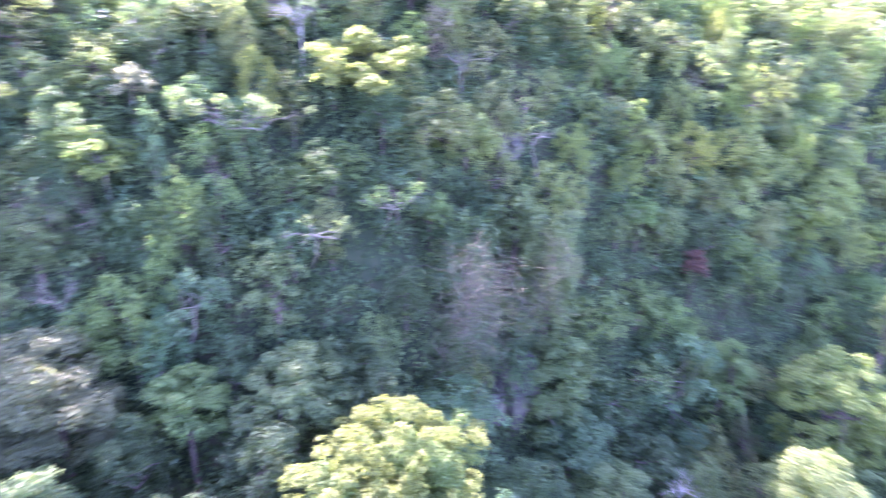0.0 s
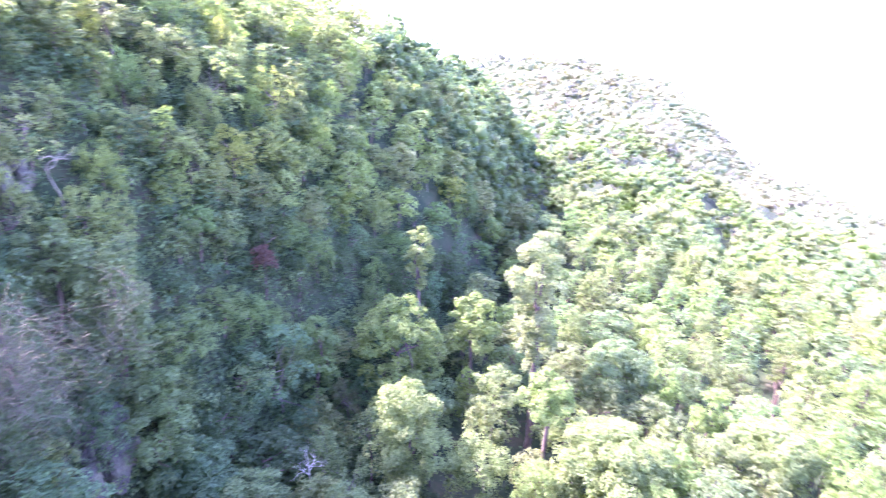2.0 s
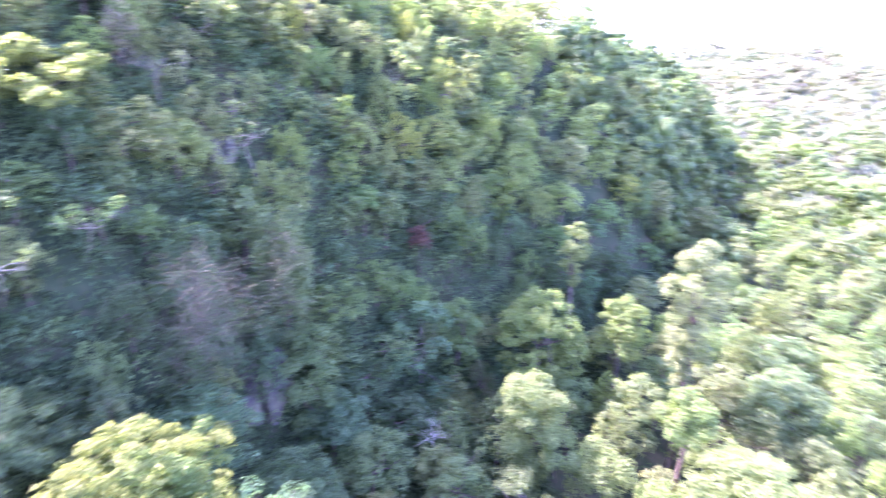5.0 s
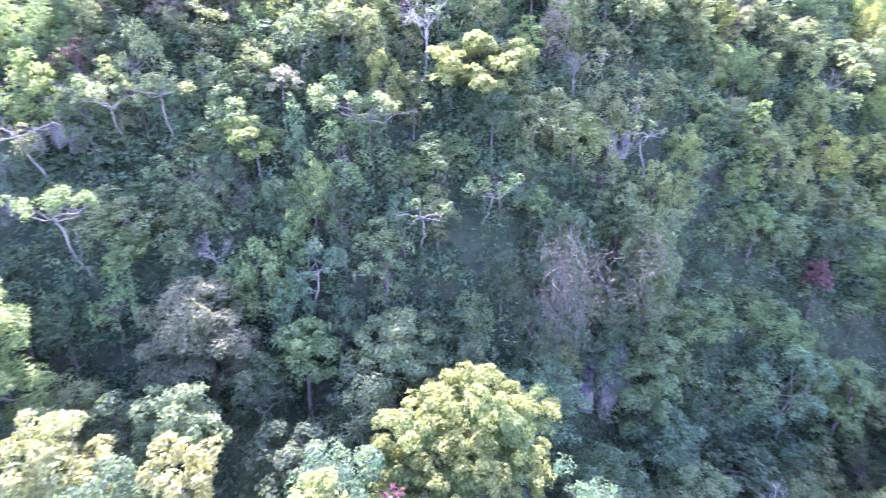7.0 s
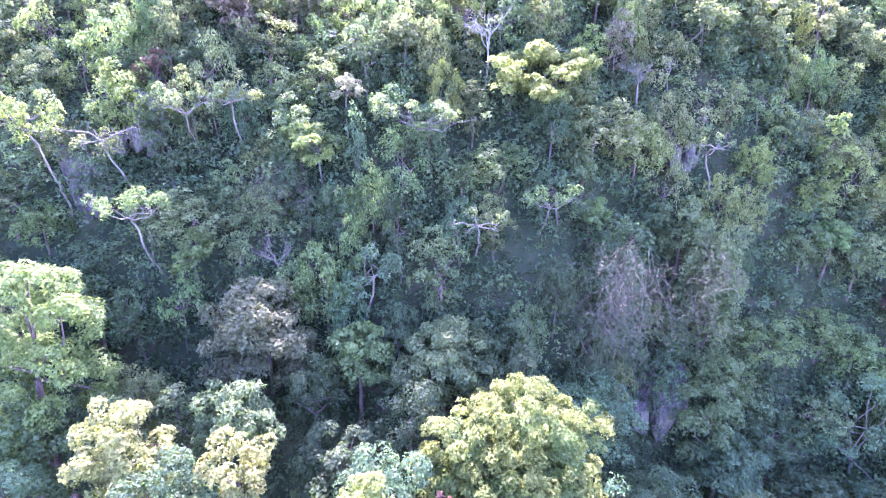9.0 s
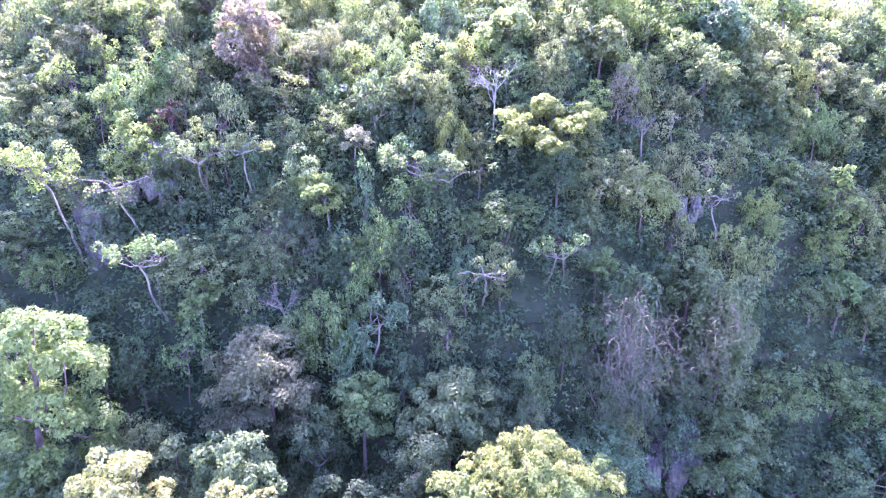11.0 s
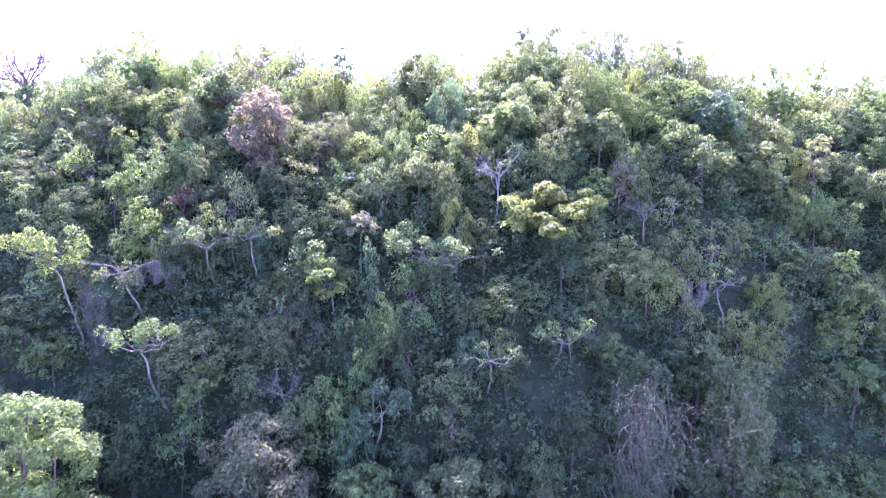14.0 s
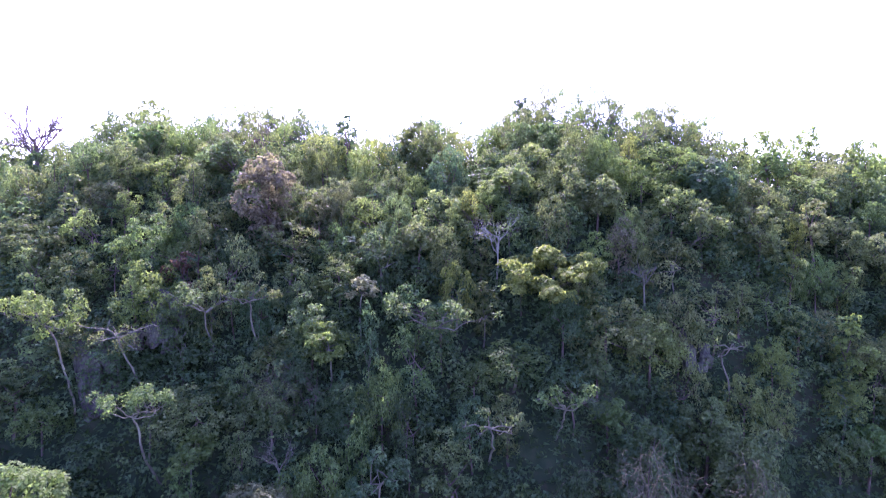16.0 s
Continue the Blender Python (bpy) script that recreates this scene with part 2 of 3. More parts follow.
def twigs(start, way, length, radius, level, rng, out, spread=0.6, taper=0.55):
    """Forking bare twigs."""
    end = start + way * length
    out.append(tube(bent(start, end, rng, 0.25, 4), np.linspace(radius, radius * taper, 4), 4 if level > 1 else 3))
    if level == 0:
        return
    for i in range(rng.integers(2, 4)):
        w = unit(way + rng.normal(size=3) * spread + np.array((0, 0, 0.12)))
        at = start + way * length * rng.uniform(0.55, 1.0)
        twigs(at, w, length * rng.uniform(0.55, 0.8), radius * taper, level - 1, rng, out, spread, taper)


# ------------------------------------------------------------------ trees
def crown_plan(shape, R, depth, H, rng):
    """Centres and radii of a crown's clumps, for a tree of height H whose crown is 2R wide and depth deep."""
    cs, rs = [], []
    mid = H - depth / 2
    if shape == "umbrella":
        plates = 6 + int(R * 0.7)
        for k in range(plates):
            a, q = k * 2.4 + rng.uniform(-0.4, 0.4), (0.0 if k == 0 else rng.uniform(0.42, 0.62))
            low, pr = rng.uniform(0.02, 0.42) * depth if k else 0.0, R * rng.uniform(0.30, 0.44)
            for i in range(7):
                e, f = rng.uniform(0, 6.28), math.sqrt(rng.random()) * 0.8
                cs.append((R * q * math.cos(a) + pr * f * math.cos(e), R * q * math.sin(a) + pr * f * math.sin(e), H - low - 0.35 * pr * f * f - rng.uniform(0, 0.1) * depth))
                rs.append(pr * rng.uniform(0.30, 0.46))
    elif shape in ("tall", "slender", "vine"):
        n = int(8 + depth * 0.9)
        for i in range(n):
            s = i / (n - 1)
            wide = math.sin(math.pi * (0.12 + 0.80 * s ** 0.8)) if shape != "vine" else 0.8
            a = i * 2.4 + rng.uniform(-0.5, 0.5)
            q = rng.uniform(0.25, 0.72) * wide
            cs.append((R * q * math.cos(a), R * q * math.sin(a), H - depth * (0.08 + 0.84 * s)))
            rs.append(R * rng.uniform(0.30, 0.48) * (0.55 + 0.45 * wide))
    elif shape == "open":
        for i in range(int(9 + R)):
            a, b = i * 2.4 + rng.uniform(-0.4, 0.4), rng.uniform(-0.35, 1.0)
            q = math.sqrt(max(0, 1 - b * b)) * 0.82
            cs.append((R * q * math.cos(a), R * q * math.sin(a), mid + depth * 0.42 * b))
            rs.append(R * rng.uniform(0.27, 0.42))
    else:
        big = shape == "billow"
        n = int((16 if big else 11) + R * 1.2 + max(0.0, R - 3.5) * 8)
        fine = 0.72 if R > 4.5 else 1.0
        for i in range(n):
            b = 1 - 1.55 * (i + 0.5) / n
            a = i * 2.4 + rng.uniform(-0.4, 0.4)
            q = math.sqrt(max(0, 1 - b * b)) * (0.78 if big else 0.68)
            cs.append((R * q * math.cos(a), R * q * math.sin(a), mid + depth * 0.36 * b))
            rs.append(fine * R * rng.uniform(0.20, 0.36) if big else fine * R * rng.uniform(0.27, 0.44))
        cs.append((0, 0, mid + depth * 0.05))
        rs.append(R * 0.5)
    cs, rs = np.array(cs), np.array(rs)
    flat = 0.55 if shape == "umbrella" else 0.82
    hi, lo = (cs[:, 2] + rs * flat).max(), (cs[:, 2] - rs * flat).min()
    cs[:, 2] = H + (cs[:, 2] + 0 - hi) * depth / (hi - lo)
    wide = (np.hypot(cs[:, 0], cs[:, 1]) + rs).max()
    cs[:, :2] *= R / wide
    return cs, rs * (0.5 + 0.5 * R / wide)


def tree_meshes(shape, R, depth, H, seed, leaf=0.46, density=0.85, simple=False):
    """The meshes of one tree, base at the origin: trunk, limbs and crown."""
    rng = np.random.default_rng(seed)
    parts = []
    if shape == "bare":
        top = H - depth * 0.75
        lean = np.array((rng.uniform(-0.4, 0.4), rng.uniform(-0.4, 0.4), top))
        parts.append(("trunk", mesh_from("trunk", *tube(bent((0, 0, -1.0), lean, rng, 0.08, 9), np.linspace(0.11, 0.07, 9) * leaf / 0.28, 8), smooth=True)))
        wide = R > 3.2
        for i in range(9 if wide else 5):
            a = i * (0.72 if wide else 1.26) + rng.uniform(-0.3, 0.3)
            out = []
            w = unit(np.array((math.cos(a) * 0.75 * R / depth * 1.6, math.sin(a) * 0.75 * R / depth * 1.6, rng.uniform(0.45, 1.1))))
            twigs(lean - np.array((0, 0, rng.uniform(0, 0.25) * depth)), w, depth * 0.27, 0.05 * leaf / 0.28, 4, rng, out, 0.55, 0.72 if wide else 0.55)
            parts.append(("limb", mesh_from("limb", *joined(out), smooth=True)))
        return parts
    cs, rs = crown_plan(shape, R, depth, H, rng)
    fork = np.array((rng.uniform(-0.5, 0.5), rng.uniform(-0.5, 0.5), max(H - depth * (0.75 if shape == "umbrella" else 0.62), H * 0.25)))
    girth = (0.05 + 0.011 * H) * (0.7 if shape in ("umbrella", "open") else 1.0)
    parts.append(("trunk", mesh_from("trunk", *tube(bent((0, 0, -1.5), fork, rng, 0.35 if shape in ("umbrella", "open") else 0.1, 7), np.linspace(girth * 1.25, girth * 0.7, 7), 6), smooth=True)))
    order = rng.permutation(len(cs))
    per = {"umbrella": 6, "open": 6}.get(shape, 3)
    for i in range(per):
        out = []
        for k in order[i::per][:2]:
            start = fork if not out else out[0][0].reshape(-1, 3, 3).mean(1)[1]
            out.append(tube(bent(start, cs[k] + np.array((0, 0, 0.25 * rs[k])), rng, 0.18, 4), np.linspace(girth * 0.5, girth * 0.13, 4), 3))
        parts.append(("limb", mesh_from("limb", *joined(out), smooth=True)))
    v, q, t = lobes_mesh("crown", cs, rs, leaf, density * (0.62 if shape == "open" else 1.0), rng,
                         core=0.0, flat=0.55 if shape == "umbrella" else 0.82, droop=1.2 if shape == "vine" else 0.25, simple=simple, cull=True)
    parts.append(("crown", mesh_from("crown", v, q, t)))
    return parts


SHAPE_NAME = {"billow": "broadleaf_tree", "dome": "round_tree", "umbrella": "umbrella_tree", "tall": "tall_tree", "slender": "slender_tree",
              "open": "open_tree", "vine": "vine_clad_tree", "bare": "dead_tree"}
SHAPE_WORDS = {"billow": "broadleaf tree, billowing crown,", "dome": "tree, dense round crown,", "umbrella": "tree, flat layered crown,",
               "tall": "tall tree, oval crown,", "slender": "slender tree, narrow crown,", "open": "tree, open branchy crown,",
               "vine": "tree hung with trailing climbers", "bare": "leafless dead tree"}
LEAF_WORDS = {"deep": "dark green", "mid": "mid green", "teal": "blue-green", "olive": "olive green", "fresh": "fresh bright green", "lime": "sunlit lime-green",
              "gold": "golden green", "yellow": "yellow-olive", "pale": "pale sunlit green", "amber": "amber-yellow", "tan": "tan-green", "brown": "dull pinkish-brown",
              "red": "rust-red", "cream": "creamy white", "grey": "grey-green", "blossom": "yellow-green", "white": "bleached white", "hazed_mid": "haze-dulled green",
              "hazed_olive": "haze-greyed olive", "hazed_pale": "haze-paled grey-green", "hazed_brown": "haze-dulled brownish green"}


def plant(parts, shape, leaf, bark, x, y, scale, turn, where, z=None):
    """Stand one tree on the ground; alike trees share their meshes."""
    ob = new(SHAPE_NAME[shape])
    ob.empty_display_size = 0.5
    tagged(ob, f"{'weathered grey' if shape == 'bare' and leaf == 'grey' else LEAF_WORDS[leaf]} {SHAPE_WORDS[shape]} {where}".replace("at the foot of", "below"), "tree", "forest trees")
    ob.location = (x, y, float(ground_z(x, y)) if z is None else z)
    ob.rotation_euler = (0, 0, turn)
    ob.scale = scale
    for name, me in parts:
        mat = LEAF[leaf] if name == "crown" else bark
        if not me.materials:
            me.materials.append(mat)
        child = new(name, me)
        child.parent = ob
        child.material_slots[0].link = "OBJECT"
        child.material_slots[0].material = mat
    return ob


TAKEN = []


def special(shape, leaf, x, y, top, width, depth, bark="brown", leaf_size=None, density=0.70, reach=None):
    """A tree of its own, with its top at a known height."""
    g = float(ground_z(x, y))
    H = max(top - g, depth * 1.05)
    depth = max(depth, 1.5)
    leaf_size = leaf_size or float(np.interp(math.hypot(x, y), (25, 50, 80), (0.22, 0.28, 0.42)))
    parts = tree_meshes(shape, width / 2, min(depth, H * 0.92), H, int(abs(x * 731 + y * 137 + top * 17)), leaf_size, density, True)
    where = "at the foot of the hill" if y < 37 else "on the steep hillside"
    plant(parts, shape, leaf, BARK[bark], x, y, (1, 1, 1), 0.0, where, top - H)
    TAKEN.append((x, y, width * ((0.14 if shape == "umbrella" else 0.24) if y > 38 else 0.30) if reach is None else reach))


# ------------------------------------------------------------------ the ground
def build_ground():
    rad = np.concatenate([[0.0], 4 * 1.052 ** np.arange(0, 140)])
    rad = rad[rad < 4600]
    az = np.radians(np.concatenate([np.arange(-60, 120, 1.25), np.arange(120, 300, 6)]))
    x = rad[:, None] * np.sin(az)[None]
    y = rad[:, None] * np.cos(az)[None]
    z = ground_z(x, y)
    v = np.stack([x, y, z], -1).reshape(-1, 3)
    nr, na = len(rad), len(az)
    i, j = np.meshgrid(np.arange(nr - 1), np.arange(na), indexing="ij")
    k = (j + 1) % na
    q = np.stack([i * na + j, (i + 1) * na + j, (i + 1) * na + k, i * na + k], -1).reshape(-1, 4)
    ob = new("ground", mesh_from("ground", v, q, None, SOIL, True))
    tagged(ob, "dark forest floor of leaf litter on a steep hillside", "ground", kind="structure")


build_ground()


def build_backdrop():
    """The far valley's white haze, painted as a glowing wall that adds fill."""
    m = bpy.data.materials.new("valley_haze")
    m.use_nodes = True
    t = m.node_tree
    t.nodes.remove(t.nodes["Principled BSDF"])
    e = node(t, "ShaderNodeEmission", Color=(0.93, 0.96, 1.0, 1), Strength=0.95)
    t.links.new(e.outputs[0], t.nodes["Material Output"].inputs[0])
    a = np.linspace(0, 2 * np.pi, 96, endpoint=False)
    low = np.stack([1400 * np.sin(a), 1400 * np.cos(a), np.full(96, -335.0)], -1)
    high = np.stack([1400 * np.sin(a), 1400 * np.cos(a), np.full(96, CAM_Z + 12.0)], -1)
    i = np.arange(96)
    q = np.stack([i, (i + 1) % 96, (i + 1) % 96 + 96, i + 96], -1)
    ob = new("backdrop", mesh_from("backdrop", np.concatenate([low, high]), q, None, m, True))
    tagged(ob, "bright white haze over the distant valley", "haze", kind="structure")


build_backdrop()


def build_far_ridge():
    """A blue ridge at the edge of sight, all but lost in the haze."""
    m = bpy.data.materials.new("far_ridge_haze")
    m.use_nodes = True
    t = m.node_tree
    t.nodes.remove(t.nodes["Principled BSDF"])
    # The ridge's haze is painted: an even pale blue emission.
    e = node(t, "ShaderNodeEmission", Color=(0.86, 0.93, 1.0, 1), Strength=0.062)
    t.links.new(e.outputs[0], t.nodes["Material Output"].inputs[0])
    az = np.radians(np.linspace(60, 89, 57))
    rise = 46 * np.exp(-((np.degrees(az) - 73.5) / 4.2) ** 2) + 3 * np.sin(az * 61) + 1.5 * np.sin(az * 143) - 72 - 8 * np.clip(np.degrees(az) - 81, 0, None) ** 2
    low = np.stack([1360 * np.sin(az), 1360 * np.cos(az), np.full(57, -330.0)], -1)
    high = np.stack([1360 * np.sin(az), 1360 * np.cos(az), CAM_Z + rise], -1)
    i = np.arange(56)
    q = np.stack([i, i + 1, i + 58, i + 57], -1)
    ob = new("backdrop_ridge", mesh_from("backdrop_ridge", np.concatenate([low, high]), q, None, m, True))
    tagged(ob, "pale blue far mountain ridge fading into haze", "mountain", kind="structure")


build_far_ridge()


# ------------------------------------------------------------------ rocks
def rock(x, y, top, width, height):
    """A broken cliff: fissured, angular blocks that stick out of the slope."""
    rng = np.random.default_rng(int(abs(x * 100 + y)))
    ob = new("rock_outcrop")
    ob.location = (x, y, top - height)
    tagged(ob, "weathered grey rock face showing between the trees", "rock", "rock outcrops")
    for i in range(int(7 + width * 1.3)):
        bm = bmesh.new()
        bmesh.ops.create_icosphere(bm, subdivisions=4 if width > 3 else 3, radius=1.35)
        off = rng.uniform(0, 50, 3)
        cuts = [(Vector(unit(np.array(way, float) + rng.normal(size=3) * 0.16)), rng.uniform(0.62, 0.86))
                for way in ((1, 0, 0), (-1, 0, 0), (0, -1, 0), (0, 1, 0), (0, 0, 1), (0, 0, -1))]
        cuts += [(Vector(unit(rng.normal(size=3))), rng.uniform(0.72, 0.95)) for k in range(6)]
        for v in bm.verts:
            p = v.co.copy()
            for way, far in cuts:
                over = p.dot(way) - far
                if over > 0:
                    p -= way * over
            s = p + Vector(off)
            v.co = p + v.co * (0.06 * noise.noise(s * 1.8) + 0.05 * noise.noise(s * 5) + 0.025 * noise.noise(s * 14))
        size = width * rng.uniform(0.13, 0.23)
        bmesh.ops.scale(bm, vec=(size * rng.uniform(0.7, 1.2), size * 0.8, size * rng.uniform(1.2, 2.2)), verts=bm.verts)
        me = bpy.data.meshes.new("boulder")
        bm.to_mesh(me)
        bm.free()
        me.materials.append(ROCK)
        block = new("boulder", me)
        block.parent = ob
        up = (i + rng.random()) / int(7 + width * 1.3)
        block.location = (width * rng.uniform(-0.42, 0.42), 1.8 * up + rng.uniform(0.0, 0.7), height * (0.12 + 0.66 * up))
        block.rotation_euler = (0, rng.uniform(-0.2, 0.2), rng.uniform(-0.3, 0.3))
    TAKEN.append((x, y - 2.2, width * 0.5))


# ------------------------------------------------------------------ trees that stand out
special("umbrella", "gold", 7.6, 47.6, 44.3, 10.4, 5.1, bark="pale")
special("umbrella", "cream", -7.2, 46.7, 41.9, 3.9, 2.3, bark="pale")
special("umbrella", "lime", -9.8, 43.7, 38.6, 6.0, 3.3, bark="pale")
special("umbrella", "fresh", -17.7, 38.4, 32.2, 4.9, 3.9, bark="pale")
special("dome", "grey", -12.7, 35.3, 29.6, 8.2, 8.6)
special("bare", "grey", -12.1, 38.7, 32.4, 3.8, 4.1, bark="grey", reach=0.8)
special("bare", "white", 3.7, 50.9, 48.8, 4.6, 6.5, bark="white", reach=0.8)
special("bare", "grey", -48.1, 66.7, 61.8, 8.6, 8.4, bark="brown", leaf_size=0.7, reach=4.5)
special("tall", "brown", -17.0, 52.8, 52.5, 7.2, 9.8)
special("open", "red", -22.7, 47.6, 44.0, 3.4, 4.0)
special("umbrella", "fresh", 22.3, 58.9, 51.2, 3.4, 2.0, bark="pale")
special("slender", "deep", -11.9, 64.9, 58.4, 3.4, 6.0)
special("slender", "deep", 7.8, 67.8, 60.9, 3.3, 6.2)
special("slender", "olive", -4.4, 63.9, 57.5, 5.6, 5.3)
special("open", "olive", -34.3, 51.9, 50.9, 4.3, 6.7, bark="pale")
special("billow", "lime", -24.0, 30.1, 33.5, 8.4, 13.0)
special("billow", "amber", -17.4, 25.4, 27.1, 6.3, 6.9)
special("tall", "amber", -10.6, 23.7, 26.0, 4.8, 5.2)
special("dome", "gold", -3.9, 22.4, 24.8, 3.0, 2.8)
special("tall", "lime", 33.3, 49.0, 38.2, 3.9, 8.8)
special("open", "olive", 22.7, 54.2, 48.5, 7.1, 7.9, bark="pale")
special("tall", "pale", 36.2, 26.3, 15.9, 9.9, 14.5)
special("open", "teal", 33.9, 39.1, 20.2, 8.9, 14.1, bark="pale")
special("dome", "fresh", 39.4, 39.4, 17.6, 6.4, 9.4, reach=3.4)
special("tall", "tan", 56.0, 20.7, 24.8, 8.2, 17.2)
special("billow", "lime", 47.4, 33.7, 18.2, 10.8, 11.7)
special("dome", "lime", 56.7, 28.9, 15.7, 7.2, 8.1)
special("slender", "pale", 58.8, 37.3, 21.9, 5.0, 8.8)
special("dome", "teal", 21.8, 36.8, 15.5, 6.9, 5.5)
special("dome", "olive", 28.0, 29.8, 10.4, 5.4, 5.4, reach=0.6)
special("bare", "white", 28.4, 31.0, 13.2, 3.4, 3.8, bark="white", reach=0.8)
special("dome", "red", 38.6, 44.3, 24.6, 3.1, 2.7)
special("open", "pale", 43.2, 53.8, 43.5, 7.1, 8.5, bark="pale")
special("dome", "pale", 48.3, 49.2, 34.2, 4.5, 6.1)
special("open", "pale", 81.0, 50.1, 33.7, 9.5, 9.9, bark="pale")
special("dome", "tan", 71.0, 48.0, 29.7, 7.0, 8.4)
special("dome", "olive", 101.8, 39.1, 14.9, 8.3, 9.3)
special("tall", "tan", 90.2, 42.3, 20.6, 7.0, 10.4)
special("dome", "pale", 43.3, 9.1, 12.9, 12.0, 10.1)
special("dome", "pale", 54.3, -4.2, 10.4, 8.8, 6.5)
special("dome", "mid", 61.6, 11.7, 11.1, 10.6, 7.8)
special("vine", "deep", 12.9, 39.5, 31.7, 6.1, 13.6)
special("vine", "mid", 21.0, 41.8, 31.2, 7.7, 16.3)
special("billow", "mid", 0.0, 34.7, 27.0, 7.4, 6.3)
special("dome", "deep", -6.2, 28.8, 22.6, 6.6, 6.2)
special("dome", "fresh", -6.0, 34.7, 26.6, 5.3, 4.9)
special("tall", "mid", 20.8, 37.9, 21.7, 6.3, 13.0)
special("dome", "mid", -12.3, 28.7, 26.0, 5.6, 5.1)
special("dome", "mid", -25.2, 28.6, 25.6, 7.0, 7.5)
special("dome", "deep", -20.4, 28.8, 24.8, 6.0, 6.5)
special("billow", "mid", -28.2, 33.4, 30.2, 6.0, 7.0)
special("open", "teal", -5.0, 37.9, 31.5, 4.8, 4.8, bark="pale")
special("dome", "mid", 19.1, 44.6, 32.6, 5.9, 6.5)
special("dome", "fresh", 10.1, 63.5, 57.4, 4.8, 3.4)
special("dome", "fresh", -32.7, 62.8, 57.3, 6.1, 4.0)
special("dome", "lime", -26.0, 47.0, 42.6, 1.4, 1.3)
special("dome", "teal", 25.4, 59.0, 52.7, 6.7, 5.3)
special("dome", "fresh", 34.8, 64.4, 54.3, 3.7, 3.6)
special("dome", "olive", -23.6, 59.5, 55.9, 6.2, 5.6)
special("dome", "olive", 13.6, 55.4, 50.7, 6.1, 4.5)
special("dome", "pale", 5.6, 55.2, 51.7, 5.3, 3.7)
special("billow", "olive", 28.7, 55.2, 47.8, 5.1, 5.8)
special("dome", "tan", 34.9, 56.9, 48.4, 4.1, 6.0)
special("dome", "olive", -3.3, 50.1, 46.1, 4.4, 2.7)
special("open", "mid", -21.8, 40.2, 34.6, 3.2, 3.7, bark="pale")
special("dome", "fresh", 11.4, 42.2, 33.1, 3.1, 2.7)
special("dome", "mid", 10.5, 43.8, 36.5, 3.4, 3.2)
special("dome", "fresh", 32.8, 46.0, 29.8, 3.8, 2.6)
special("tall", "lime", 55.3, 47.1, 27.8, 5.4, 8.7)
special("dome", "lime", 45.9, 16.2, 14.5, 6.1, 5.5)
special("open", "red", -0.3, 23.4, 22.4, 1.5, 1.3)
rock(-27.0, 42.8, 38.8, 5.4, 6.6)
rock(-23.2, 44.4, 40.8, 3.4, 4.6)
rock(20.8, 47.7, 36.1, 3.0, 2.8)
rock(17.2, 38.3, 19.1, 4.9, 4.1)
rock(28.7, 48.4, 34.2, 1.3, 2.2)
special("slender", "deep", -36.0, 71.5, 61.0, 3.0, 6.0)


def flowering_tree(x, y, base):
    """The broad tree in yellow flower: heaped domes of small blossom clumps over green foliage."""
    rng = np.random.default_rng(77)
    ob = new("flowering_tree")
    ob.location = (x, y, base)
    tagged(ob, "broad tree covered in pale yellow-green blossom below the hill", "tree", "forest trees")
    domes = ((0.6, 0.3, 23.5, 3.0, 1), (-2.3, -0.3, 22.5, 2.6, 1), (-4.4, -0.8, 20.8, 1.7, 1), (4.2, 1.4, 22.4, 2.0, 0), (-0.6, -2.0, 20.7, 2.9, 1),
             (2.6, -1.4, 20.8, 2.5, 1), (0.4, 2.4, 22.3, 2.6, 0), (-3.0, -2.2, 19.6, 2.0, 1))
    cs, rs, gcs, grs = [], [], [], []
    for dx, dy, z, r, bright in domes:
        n = int(3.1 * r * r)
        for i in range(n):
            b = 1 - 1.35 * (i + 0.5) / n
            a, q = i * 2.4 + rng.uniform(-0.3, 0.3), math.sqrt(max(0.0, 1 - b * b))
            p = np.array((dx, dy, z - base)) + r * rng.uniform(0.80, 0.96) * np.array((q * math.cos(a), q * math.sin(a), 0.85 * b))
            lit = rng.random() < (0.93 if bright else 0.45)
            (cs if lit else gcs).append(p)
            (rs if lit else grs).append(rng.uniform(0.42, 0.78))
        for i in range(5):
            gcs.append(np.array((dx, dy, z - base)) + rng.normal(size=3) * r * 0.25)
            grs.append(r * rng.uniform(0.35, 0.5))
    fork = np.array((0.4, 0.2, 20.0 - base))
    trunk = new("trunk", mesh_from("trunk", *tube(bent((0, 0, -1.5), fork, rng, 0.12, 7), np.linspace(0.42, 0.26, 7), 8), None, BARK["brown"], True))
    trunk.parent = ob
    for dx, dy, z, r, bright in domes:
        out = []
        tip = np.array((dx, dy, z - base))
        out.append(tube(bent(fork, tip, rng, 0.2, 6), np.linspace(0.2, 0.07, 6), 5))
        for i in range(4):
            out.append(tube(bent(fork + (tip - fork) * rng.uniform(0.5, 0.9), tip + unit(rng.normal(size=3)) * r * 0.7, rng, 0.25, 5), np.linspace(0.07, 0.025, 5), 3))
        limb = new("limb", mesh_from("limb", *joined(out), None, BARK["brown"], True))
        limb.parent = ob
    for name, c, r, mat, size, words in (("crown", cs, rs, LEAF["blossom"], 0.19, "pale yellow blossom"), ("inner_foliage", gcs, grs, LEAF["lime"], 0.22, "lime green leaves")):
        v, q, t = lobes_mesh(name, np.array(c), np.array(r), size, 0.62, rng, core=0.0, flat=0.85, droop=0.2, simple=True)
        child = tagged(new(name, mesh_from(name, v, q, t, mat)), words)
        child.parent = ob
    TAKEN.append((x, y, 5.0))


flowering_tree(3.9, 27.5, float(ground_z(3.9, 27.5)))


